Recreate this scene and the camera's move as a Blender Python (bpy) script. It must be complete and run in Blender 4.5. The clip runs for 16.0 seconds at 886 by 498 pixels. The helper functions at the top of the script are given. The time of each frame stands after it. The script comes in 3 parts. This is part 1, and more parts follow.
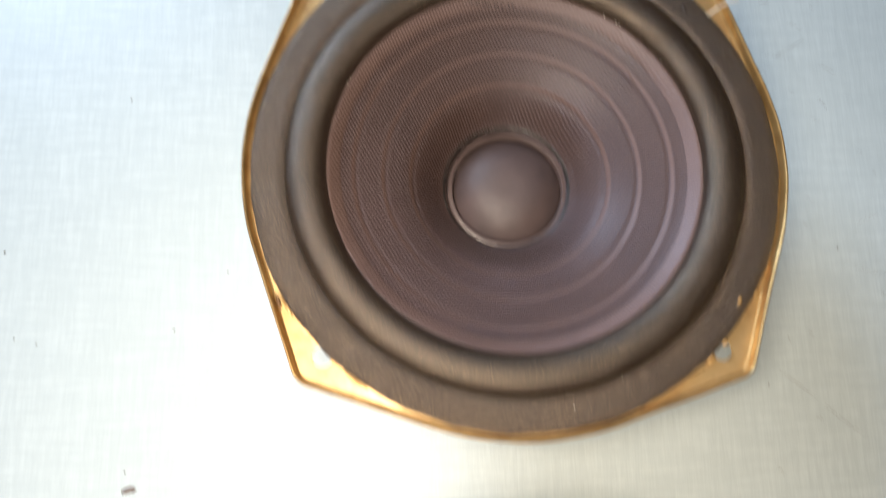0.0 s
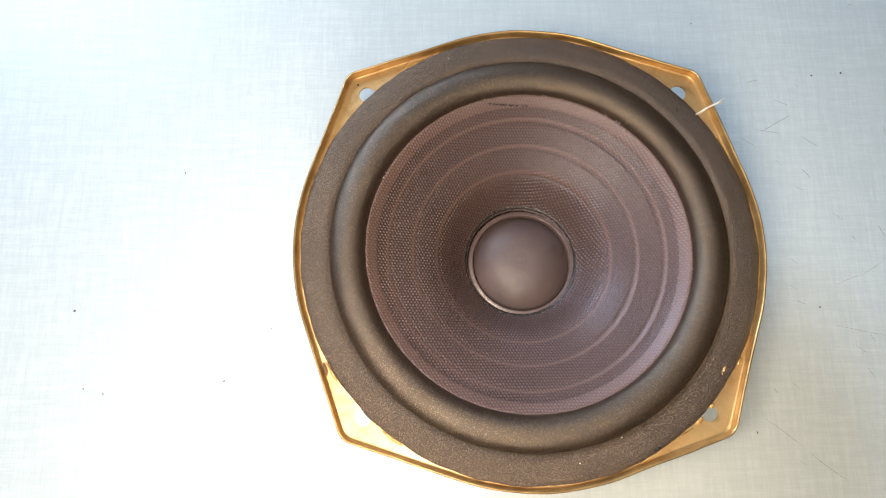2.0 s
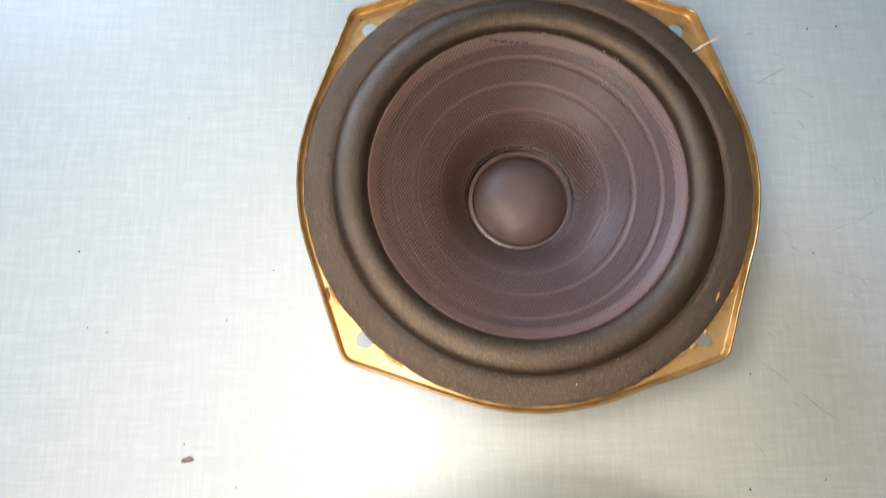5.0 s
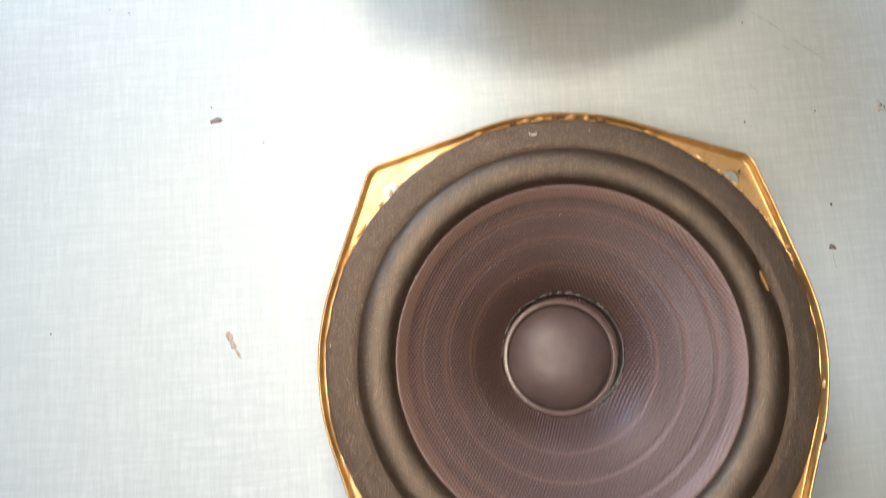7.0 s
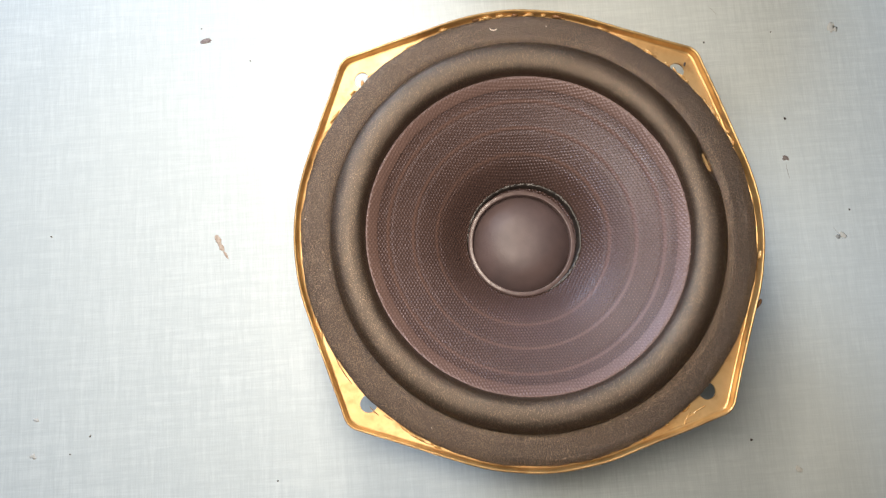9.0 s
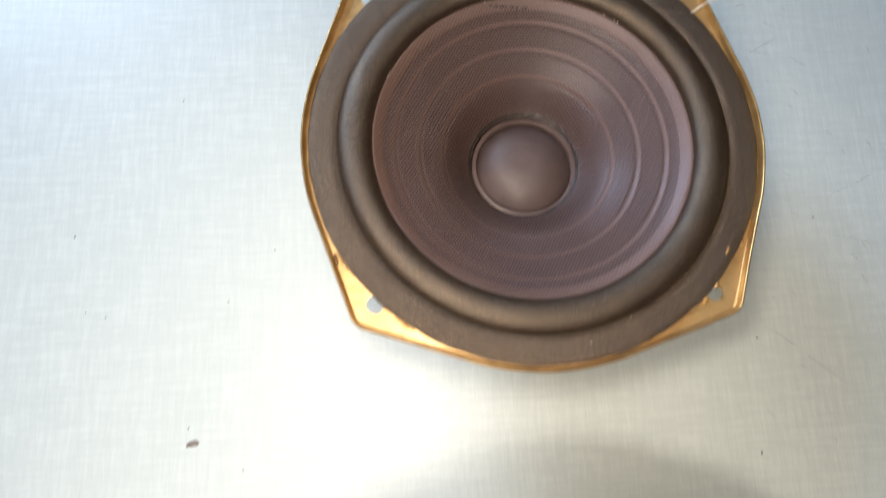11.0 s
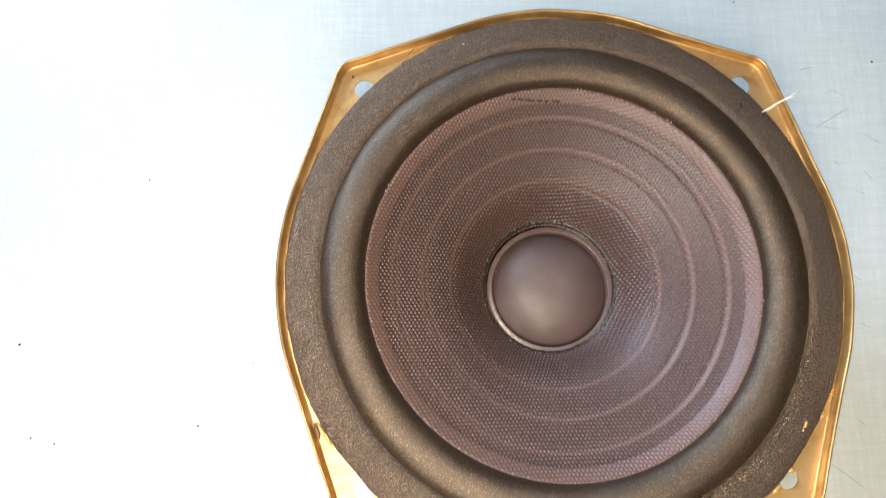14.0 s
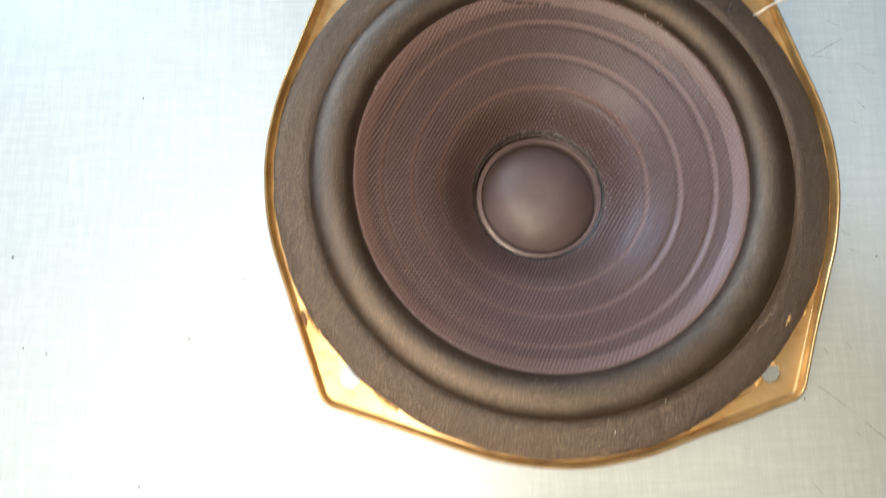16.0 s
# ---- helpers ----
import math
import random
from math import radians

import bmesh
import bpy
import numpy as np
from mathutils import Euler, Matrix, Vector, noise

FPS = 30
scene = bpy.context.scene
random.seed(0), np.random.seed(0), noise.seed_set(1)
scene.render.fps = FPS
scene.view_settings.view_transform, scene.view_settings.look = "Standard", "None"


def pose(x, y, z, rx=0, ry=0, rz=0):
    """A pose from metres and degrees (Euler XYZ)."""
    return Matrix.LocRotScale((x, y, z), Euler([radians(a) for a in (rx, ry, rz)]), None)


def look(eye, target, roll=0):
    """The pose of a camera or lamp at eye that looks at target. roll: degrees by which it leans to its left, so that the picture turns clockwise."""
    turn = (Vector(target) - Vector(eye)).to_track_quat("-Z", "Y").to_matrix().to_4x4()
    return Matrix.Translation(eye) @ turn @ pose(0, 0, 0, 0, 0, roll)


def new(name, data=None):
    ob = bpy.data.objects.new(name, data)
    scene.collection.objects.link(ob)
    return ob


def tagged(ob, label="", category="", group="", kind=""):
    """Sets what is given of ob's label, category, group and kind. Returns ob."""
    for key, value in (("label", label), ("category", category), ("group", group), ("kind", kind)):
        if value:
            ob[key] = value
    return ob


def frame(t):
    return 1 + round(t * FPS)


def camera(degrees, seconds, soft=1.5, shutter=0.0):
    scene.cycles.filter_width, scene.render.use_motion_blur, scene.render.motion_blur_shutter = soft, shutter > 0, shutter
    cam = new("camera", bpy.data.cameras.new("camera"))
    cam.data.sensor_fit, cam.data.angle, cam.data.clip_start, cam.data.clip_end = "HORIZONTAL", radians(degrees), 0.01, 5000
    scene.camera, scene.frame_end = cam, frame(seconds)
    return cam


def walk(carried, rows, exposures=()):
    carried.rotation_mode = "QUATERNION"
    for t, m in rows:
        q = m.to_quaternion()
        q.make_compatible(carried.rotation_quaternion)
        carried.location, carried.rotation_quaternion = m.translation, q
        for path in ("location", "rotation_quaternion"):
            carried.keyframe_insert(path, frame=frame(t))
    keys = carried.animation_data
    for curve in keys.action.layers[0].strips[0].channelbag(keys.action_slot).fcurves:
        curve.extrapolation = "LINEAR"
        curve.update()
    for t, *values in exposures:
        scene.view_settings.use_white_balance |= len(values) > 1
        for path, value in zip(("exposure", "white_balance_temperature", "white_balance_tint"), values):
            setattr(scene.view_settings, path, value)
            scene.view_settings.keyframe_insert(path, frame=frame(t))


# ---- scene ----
cam = camera(68.68, 16.0, 1.2, 0.6)
PATH = [
    (0, (-0.0299, -0.0676, 0.2657), (0.0011, 0.1315, -0.7138), 8.04),
    (0.2, (-0.0350, -0.0473, 0.2718), (0.0037, 0.1566, -0.7065), 10.49),
    (0.3, (-0.0342, -0.0400, 0.2739), (0.0010, 0.1681, -0.7036), 8.64),
    (0.5, (-0.0321, -0.0342, 0.2780), (-0.0061, 0.1964, -0.6946), 5.35),
    (0.8, (-0.0317, -0.0376, 0.2815), (-0.0136, 0.2051, -0.6884), 3.56),
    (1, (-0.0355, -0.0406, 0.2839), (-0.0200, 0.1900, -0.6891), 3.25),
    (1.2, (-0.0323, -0.0420, 0.2919), (-0.0265, 0.1760, -0.6840), 0.71),
    (1.5, (-0.0346, -0.0490, 0.2966), (-0.0198, 0.1662, -0.6798), 3.09),
    (2, (-0.0355, -0.0520, 0.3013), (-0.0193, 0.1640, -0.6750), 3.65),
    (2.5, (-0.0327, -0.0533, 0.3024), (-0.0142, 0.1730, -0.6715), 4.09),
    (3, (-0.0319, -0.0535, 0.3037), (-0.0157, 0.1769, -0.6692), 3.31),
    (3.2, (-0.0328, -0.0542, 0.3045), (-0.0187, 0.1745, -0.6689), 2.91),
    (4.5, (-0.0342, -0.0638, 0.3027), (-0.0183, 0.1584, -0.6721), 3.62),
    (5.3, (-0.0384, -0.0927, 0.2974), (-0.0170, 0.1102, -0.6816), 5.76),
    (5.5, (-0.0390, -0.1075, 0.2954), (-0.0191, 0.0923, -0.6842), 5.15),
    (5.8, (-0.0395, -0.1290, 0.2956), (-0.0165, 0.0564, -0.6868), 5.78),
    (6, (-0.0396, -0.1451, 0.2987), (-0.0152, 0.0376, -0.6841), 5.99),
    (6.5, (-0.0445, -0.1880, 0.2907), (-0.0178, -0.0190, -0.6945), 6.14),
    (6.8, (-0.0495, -0.2092, 0.2917), (-0.0172, -0.0480, -0.6947), 8.34),
    (7, (-0.0504, -0.2185, 0.2917), (-0.0220, -0.0667, -0.6963), 7.02),
    (7.2, (-0.0503, -0.2296, 0.2911), (-0.0251, -0.0832, -0.6978), 6.22),
    (7.5, (-0.0492, -0.2453, 0.2949), (-0.0254, -0.1071, -0.6953), 6.14),
    (7.8, (-0.0473, -0.2611, 0.2988), (-0.0214, -0.1217, -0.6911), 6.94),
    (8, (-0.0446, -0.2662, 0.3046), (-0.0228, -0.1231, -0.6849), 5.17),
    (8.2, (-0.0395, -0.2690, 0.3045), (-0.0175, -0.1210, -0.6842), 4.83),
    (9.1, (-0.0397, -0.2626, 0.3044), (-0.0172, -0.1119, -0.6838), 4.94),
    (10.3, (-0.0429, -0.1613, 0.3026), (-0.0130, 0.0309, -0.6782), 6.71),
    (10.5, (-0.0462, -0.1361, 0.3015), (-0.0141, 0.0632, -0.6775), 7.41),
    (10.8, (-0.0479, -0.1085, 0.2964), (-0.0070, 0.1142, -0.6777), 8.33),
    (11, (-0.0458, -0.0931, 0.2943), (-0.0016, 0.1337, -0.6786), 8.80),
    (11.2, (-0.0433, -0.0768, 0.2928), (0.0018, 0.1575, -0.6783), 8.73),
    (11.5, (-0.0425, -0.0539, 0.2855), (0.0027, 0.1822, -0.6852), 8.52),
    (11.8, (-0.0428, -0.0383, 0.2761), (0.0056, 0.1914, -0.6960), 9.95),
    (12, (-0.0410, -0.0321, 0.2722), (0.0041, 0.1920, -0.7013), 9.63),
    (12.2, (-0.0382, -0.0281, 0.2659), (0.0076, 0.1908, -0.7088), 9.83),
    (12.5, (-0.0372, -0.0219, 0.2616), (0.0069, 0.1786, -0.7172), 10.35),
    (13, (-0.0417, -0.0208, 0.2619), (-0.0028, 0.1731, -0.7183), 10.05),
    (13.5, (-0.0434, -0.0258, 0.2624), (-0.0089, 0.1687, -0.7179), 9.01),
    (14, (-0.0428, -0.0294, 0.2613), (-0.0106, 0.1642, -0.7192), 8.22),
    (14.2, (-0.0436, -0.0374, 0.2579), (-0.0199, 0.1601, -0.7221), 6.05),
    (14.5, (-0.0459, -0.0413, 0.2531), (-0.0135, 0.1386, -0.7301), 9.58),
    (14.7, (-0.0423, -0.0417, 0.2537), (-0.0099, 0.1359, -0.7298), 9.48),
    (15, (-0.0380, -0.0436, 0.2544), (-0.0051, 0.1345, -0.7291), 9.52),
    (15.2, (-0.0364, -0.0438, 0.2551), (-0.0030, 0.1289, -0.7293), 9.94),
    (15.5, (-0.0356, -0.0447, 0.2556), (-0.0088, 0.1310, -0.7285), 7.73),
    (15.7, (-0.0357, -0.0452, 0.2573), (-0.0099, 0.1337, -0.7262), 7.31),
    (16, (-0.0392, -0.0578, 0.2571), (-0.0090, 0.1221, -0.7261), 8.99),
]
EXPOSURES = [
    (0, -0.24, 6110, 11), (0.5, 0.06, 6210, 12), (1.5, 0.05, 6270, 12.5), (2.5, -0.08, 6300, 12.5), (3.2, -0.08, 6300, 12.5), (5.5, -0.40, 6190, 13.5), (6.5, -0.31, 6100, 13.5),
    (7.5, -0.29, 6020, 13.5), (8.2, -0.25, 6000, 13.5), (10.5, -0.35, 6150, 13.5), (11, -0.34, 6170, 12.5), (11.5, -0.18, 6200, 12), (12.5, 0.2, 6330, 12), (14, 0.16, 6320, 11.5),
    (15, -0.02, 6260, 11), (16, -0.10, 6230, 10.5)]
walk(cam, [(t, look(eye, target, roll)) for t, eye, target, roll in PATH], EXPOSURES)

# ---- light ----
world = bpy.data.worlds.new("world")
scene.world = world
world.use_nodes = True
world.node_tree.nodes["Background"].inputs[0].default_value = (0.75, 0.85, 1.0, 1)
world.node_tree.nodes["Background"].inputs[1].default_value = 0.3


def area_lamp(name, eye, target, width, height, watts, colour):
    data = bpy.data.lights.new(name, "AREA")
    data.shape, data.size, data.size_y, data.energy, data.color = "ELLIPSE" if max(width, height) < 0.1 else "RECTANGLE", width, height, watts, colour
    ob = new(name, data)
    ob.matrix_world = look(eye, target)
    return ob


# daylight through the window opening of the north wall
area_lamp("window_daylight", (-0.67, 0.77, 0.62), (-0.10, 0.0, 0.0), 0.47, 0.37, 15.2, (0.69, 0.835, 1.0))
# added: small warm lamps, one beside each driver, and a dim strip above both
# fixed stand-ins for the hand-held torch that moves with the camera
area_lamp("torch_fill_strip", (-0.060, -0.165, 0.345), (-0.060, -0.164, 0.0), 0.040, 0.320, 0.60, (1.0, 0.835, 0.63))
area_lamp("torch_stand_in", (-0.077, -0.064, 0.318), (-0.072, -0.060, 0.0), 0.040, 0.085, 0.70, (1.0, 0.835, 0.63))
area_lamp("torch_stand_in", (-0.062, -0.236, 0.318), (-0.055, -0.238, 0.0), 0.040, 0.110, 0.69, (1.0, 0.835, 0.63))


# ---- materials ----
class Mat:
    """A node material with a Principled shader, and short calls to wire it."""

    def __init__(self, name):
        self.m = bpy.data.materials.new(name)
        self.m.use_nodes = True
        self.t = self.m.node_tree
        self.p = self.t.nodes["Principled BSDF"]
        self.obj = self.t.nodes.new("ShaderNodeTexCoord").outputs["Object"]

    def node(self, kind):
        return self.t.nodes.new(kind)

    def link(self, a, b):
        self.t.links.new(a, b)

    def put(self, socket, value):
        if hasattr(value, "is_linked"):
            self.link(value, socket)
        else:
            socket.default_value = value

    def scaled(self, sx, sy, sz):
        n = self.node("ShaderNodeMapping")
        n.inputs["Scale"].default_value = (sx, sy, sz)
        self.link(self.obj, n.inputs["Vector"])
        return n.outputs[0]

    def noise(self, scale, detail=3.0, rough=0.55, vec=None):
        n = self.node("ShaderNodeTexNoise")
        n.inputs["Scale"].default_value, n.inputs["Detail"].default_value = scale, detail
        n.inputs["Roughness"].default_value = rough
        self.link(vec or self.obj, n.inputs["Vector"])
        return n.outputs[0]

    def voronoi(self, scale):
        n = self.node("ShaderNodeTexVoronoi")
        n.inputs["Scale"].default_value = scale
        self.link(self.obj, n.inputs["Vector"])
        return n.outputs["Color"], n.outputs["Distance"]

    def math(self, op, a, b=0.0, clamp=False):
        n = self.node("ShaderNodeMath")
        n.operation, n.use_clamp = op, clamp
        self.put(n.inputs[0], a), self.put(n.inputs[1], b)
        return n.outputs[0]

    def ramp(self, value, lo, hi, a=0.0, b=1.0):
        n = self.node("ShaderNodeMapRange")
        self.link(value, n.inputs[0])
        for i, v in enumerate((lo, hi, a, b)):
            n.inputs[i + 1].default_value = v
        return n.outputs[0]

    def mix(self, k, a, b, blend="MIX"):
        n = self.node("ShaderNodeMix")
        n.data_type, n.blend_type = "RGBA", blend
        self.put(n.inputs[0], k)
        for s, v in ((n.inputs[6], a), (n.inputs[7], b)):
            self.put(s, v if hasattr(v, "is_linked") else (*v, 1))
        return n.outputs[2]

    def vector(self, op, a, b=(0.0, 0.0, 0.0)):
        n = self.node("ShaderNodeVectorMath")
        n.operation = op
        self.put(n.inputs[0], a), self.put(n.inputs[1], b)
        return n.outputs[0]

    def mix_value(self, k, a, b):
        return self.ramp(k, 0.0, 1.0, a, b)

    def bump(self, height, distance, strength=1.0, after=None):
        n = self.node("ShaderNodeBump")
        n.inputs["Strength"].default_value, n.inputs["Distance"].default_value = strength, distance
        self.link(height, n.inputs["Height"])
        if after is not None:
            self.link(after, n.inputs["Normal"])
        return n.outputs[0]

    def done(self, colour, rough, metal=0.0, normal=None, spec=0.5):
        self.put(self.p.inputs["Base Color"], colour if hasattr(colour, "is_linked") else (*colour, 1))
        self.put(self.p.inputs["Roughness"], rough)
        self.put(self.p.inputs["Metallic"], metal)
        self.put(self.p.inputs["Specular IOR Level"], spec)
        if normal is not None:
            self.link(normal, self.p.inputs["Normal"])
        return self.m


def linen_laminate():
    """Pale laminate printed with a linen weave: threads of two thicknesses, across and along."""
    m = Mat("linen_laminate")
    across = m.noise(1.0, 4, 0.6, m.scaled(95, 1700, 1))
    along = m.noise(1.0, 4, 0.6, m.scaled(1700, 95, 1))
    weave = m.math("ADD", across, along)
    slub = m.math("ADD", m.noise(1.0, 3, 0.6, m.scaled(38, 420, 1)), m.noise(1.0, 3, 0.6, m.scaled(420, 38, 1)))
    fine = m.noise(2600, 2)
    cloud = m.noise(9, 4)
    c = m.mix(m.ramp(weave, 0.72, 1.28), (0.575, 0.655, 0.675), (0.735, 0.82, 0.838))
    c = m.mix(m.ramp(slub, 0.78, 1.22, 0.45, 1.0), (0.60, 0.68, 0.70), c)
    c = m.mix(m.ramp(slub, 0.95, 1.3, 0.0, 0.45), c, (0.765, 0.845, 0.86))
    c = m.mix(m.ramp(cloud, 0.35, 0.7, 0.0, 0.45), c, (0.67, 0.745, 0.745))
    c = m.mix(m.ramp(fine, 0.3, 0.7, 0.0, 0.08), c, (0.45, 0.5, 0.5))
    n = m.bump(weave, 0.00012, 0.28)
    m.p.inputs["Coat Weight"].default_value, m.p.inputs["Coat Roughness"].default_value = 0.08, 0.24
    return m.done(c, m.ramp(weave, 0.7, 1.3, 0.46, 0.38), normal=n, spec=0.45)


def gold_steel():
    """Yellow-passivated pressed steel, brushed and stained."""
    m = Mat("gold_steel")
    stain = m.noise(60, 5, 0.65)
    blot = m.noise(190, 3)
    brush = m.noise(1.0, 3, 0.6, m.scaled(300, 2500, 300))
    c = m.mix(m.ramp(stain, 0.3, 0.7), (0.54, 0.338, 0.138), (0.72, 0.51, 0.25))
    c = m.mix(m.ramp(blot, 0.52, 0.74, 0.0, 0.6), c, (0.34, 0.175, 0.06))
    n = m.bump(brush, 0.0001, 0.3, m.bump(stain, 0.0008, 0.35))
    return m.done(c, m.ramp(stain, 0.3, 0.7, 0.52, 0.42), 0.72, n)


def foam(name, dark, light, grain, rough, relief, spec, flakes=0.0, tilt=0.3, size=2600, tint=(1.0, 0.90, 0.80), mica=(0.46, 0.35, 0.25)):
    """Foam rubber with open pores, and flakes of mica that each lie at a slant of their own and catch the lamps."""
    m = Mat(name)
    dist = m.voronoi(grain)[1]
    cloud = m.noise(45, 4)
    fine = m.noise(grain * 0.5, 3, 0.7)
    c = m.mix(m.ramp(fine, 0.38, 0.63), dark, light)
    c = m.mix(m.ramp(cloud, 0.35, 0.75, 0.0, 0.12), c, (0.10, 0.068, 0.048))
    n = m.bump(fine, 0.0004, relief, m.bump(dist, 0.0003, relief * 0.8))
    m.p.inputs["Specular Tint"].default_value = (*tint, 1)
    cell = m.voronoi(size)[0]
    value = m.node("ShaderNodeSeparateColor")
    m.link(cell, value.inputs[0])
    flake = m.math("GREATER_THAN", value.outputs[2], 1.0 - flakes)
    lean = m.vector("MULTIPLY", m.vector("SUBTRACT", cell, (0.5, 0.5, 0.5)), (2 * tilt, 2 * tilt, 0.0))
    slant = m.vector("NORMALIZE", m.vector("ADD", m.node("ShaderNodeNewGeometry").outputs["Normal"], lean))
    pick = m.node("ShaderNodeMix")
    pick.data_type = "VECTOR"
    m.link(flake, pick.inputs[0])
    m.link(n, pick.inputs[4])
    m.link(slant, pick.inputs[5])
    c = m.mix(m.math("MULTIPLY", flake, 0.6), c, mica)
    return m.done(c, m.mix_value(flake, rough, 0.42), m.math("MULTIPLY", flake, 0.85), pick.outputs[1], spec)


RIDGES = (0.0336, 0.0426, 0.0519)


def cone_weave(name, dark, light, knots, relief):
    """Brown moulded cone fabric with a hexagonal raster of raised knots."""
    m = Mat(name)
    warp = m.noise(160, 2)
    xyz = m.node("ShaderNodeSeparateXYZ")
    m.link(m.obj, xyz.inputs[0])
    k = 2 * math.pi / 0.00104
    waves = None
    for turn in (90, 30, 150):
        a, b = k * math.cos(radians(turn)), k * math.sin(radians(turn))
        s = m.math("ADD", m.math("MULTIPLY", xyz.outputs[0], a), m.math("MULTIPLY", xyz.outputs[1], b))
        s = m.math("COSINE", m.math("ADD", s, m.math("MULTIPLY", warp, 2.6)))
        waves = s if waves is None else m.math("ADD", waves, s)
    knot = m.ramp(waves, -1.0, 2.6)
    cloud = m.noise(38, 4)
    fine = m.noise(3500, 2)
    c = m.mix(m.ramp(cloud, 0.3, 0.7), dark, light)
    uneven = m.ramp(m.noise(900, 3), 0.32, 0.68, 0.15, 1.0)
    c = m.mix(m.math("MULTIPLY", m.ramp(knot, 0.40, 0.95, 0.0, 0.8), uneven), c, knots)
    c = m.mix(m.ramp(fine, 0.35, 0.75, 0.0, 0.3), c, (0.05, 0.035, 0.030))
    # smooth pressed rings: knots fade, and their lit lines are painted in lighter
    radius = m.math("SQRT", m.math("ADD", m.math("MULTIPLY", xyz.outputs[0], xyz.outputs[0]), m.math("MULTIPLY", xyz.outputs[1], xyz.outputs[1])))
    plain = 0.0
    for ring in RIDGES:
        near = m.ramp(m.math("ABSOLUTE", m.math("SUBTRACT", radius, ring + 0.0003)), 0.0002, 0.0008, 1.0, 0.0)
        plain = m.math("ADD", near, plain)
    c = m.mix(m.math("MULTIPLY", plain, 0.5), c, knots)
    knot = m.math("MULTIPLY", knot, m.math("SUBTRACT", 1.0, m.math("MULTIPLY", plain, 0.25)))
    n = m.bump(knot, 0.00034, relief, m.bump(fine, 0.0001, 0.4))
    m.p.inputs["Coat Weight"].default_value, m.p.inputs["Coat Roughness"].default_value = 0.18, 0.36
    m.p.inputs["Specular Tint"].default_value = (0.86, 0.83, 1.0, 1)
    return m.done(c, 0.42, normal=n, spec=0.7)


def cap_paper():
    """Smooth brown-grey pressed dust cap."""
    m = Mat("cap_paper")
    cloud = m.noise(70, 4)
    fine = m.noise(1800, 3)
    c = m.mix(m.ramp(cloud, 0.3, 0.7), (0.064, 0.045, 0.046), (0.114, 0.079, 0.077))
    c = m.mix(m.ramp(fine, 0.4, 0.8, 0.0, 0.25), c, (0.085, 0.06, 0.06))
    return m.done(c, m.ramp(cloud, 0.3, 0.7, 0.60, 0.50), normal=m.bump(fine, 0.0002, 0.3, m.bump(cloud, 0.0012, 0.35)), spec=0.75)


def mottled(name, a, b, scale, rough, metal=0.0, spec=0.5):
    m = Mat(name)
    k = m.noise(scale, 4)
    c = m.mix(m.ramp(k, 0.3, 0.7), a, b)
    return m.done(c, m.ramp(m.noise(scale * 4, 2), 0.3, 0.7, rough, rough * 0.8), metal, m.bump(k, 0.0006, 0.3), spec)


LAMINATE = linen_laminate()
GOLD = gold_steel()
GASKET = foam("gasket_foam", (0.011, 0.008, 0.0065), (0.074, 0.051, 0.038), 3900, 0.42, 1.0, 0.8, 0.20, 0.42, 7600)
ROLL = foam("roll_foam", (0.0095, 0.0066, 0.0049), (0.034, 0.0225, 0.015), 5400, 0.30, 0.38, 0.92, 0.10, 0.22, 6600, (1.0, 0.87, 0.74))
CONE = cone_weave("cone_weave", (0.050, 0.0285, 0.0228), (0.074, 0.043, 0.0345), (0.197, 0.121, 0.099), 0.85)
CAP = cap_paper()
EDGE = cone_weave("cone_edge", (0.111, 0.068, 0.056), (0.141, 0.088, 0.073), (0.257, 0.167, 0.138), 0.5)
NECK = mottled("coil_ring", (0.10, 0.072, 0.070), (0.14, 0.10, 0.095), 300, 0.34)
TAR = mottled("black_glue", (0.008, 0.007, 0.007), (0.03, 0.025, 0.022), 700, 0.42)
AMBER = mottled("amber_glue", (0.42, 0.22, 0.06), (0.75, 0.52, 0.24), 500, 0.16, 0.2)
MAGNET = mottled("ferrite", (0.03, 0.03, 0.032), (0.06, 0.06, 0.062), 150, 0.5)
ZINC = mottled("zinc_plate", (0.45, 0.44, 0.42), (0.6, 0.58, 0.55), 90, 0.35, 0.9)
PLASTER = mottled("plaster", (0.24, 0.23, 0.22), (0.31, 0.30, 0.28), 6, 0.9)
WHITEWASH = mottled("whitewash", (0.30, 0.29, 0.28), (0.38, 0.37, 0.35), 6, 0.9)
BOARDS = mottled("floor_boards", (0.030, 0.021, 0.018), (0.052, 0.037, 0.030), 8, 0.6)
LEG = mottled("table_leg_paint", (0.35, 0.35, 0.34), (0.45, 0.45, 0.44), 30, 0.5)
SOOT = mottled("dark_speck", (0.02, 0.018, 0.018), (0.06, 0.05, 0.05), 900, 0.7)
RUST = mottled("brown_smear", (0.36, 0.27, 0.20), (0.62, 0.53, 0.45), 500, 0.7)
GREY = mottled("grey_scratch", (0.26, 0.28, 0.28), (0.44, 0.47, 0.46), 900, 0.6)
FIBRE = mottled("pale_fibre", (0.80, 0.72, 0.60), (0.92, 0.86, 0.76), 900, 0.6)
SCORCH = mottled("scorched_orange", (0.62, 0.44, 0.24), (0.80, 0.66, 0.46), 700, 0.5)
FADED = mottled("faded_stain", (0.62, 0.64, 0.60), (0.69, 0.71, 0.69), 250, 0.45)
STAIN = mottled("stain", (0.10, 0.08, 0.075), (0.34, 0.29, 0.27), 700, 0.6)
# dark brown put in for the line of shade round the rim
RIM_SHADE = mottled("shaded_rim", (0.16, 0.085, 0.035), (0.50, 0.31, 0.12), 160, 0.34, 0.85)
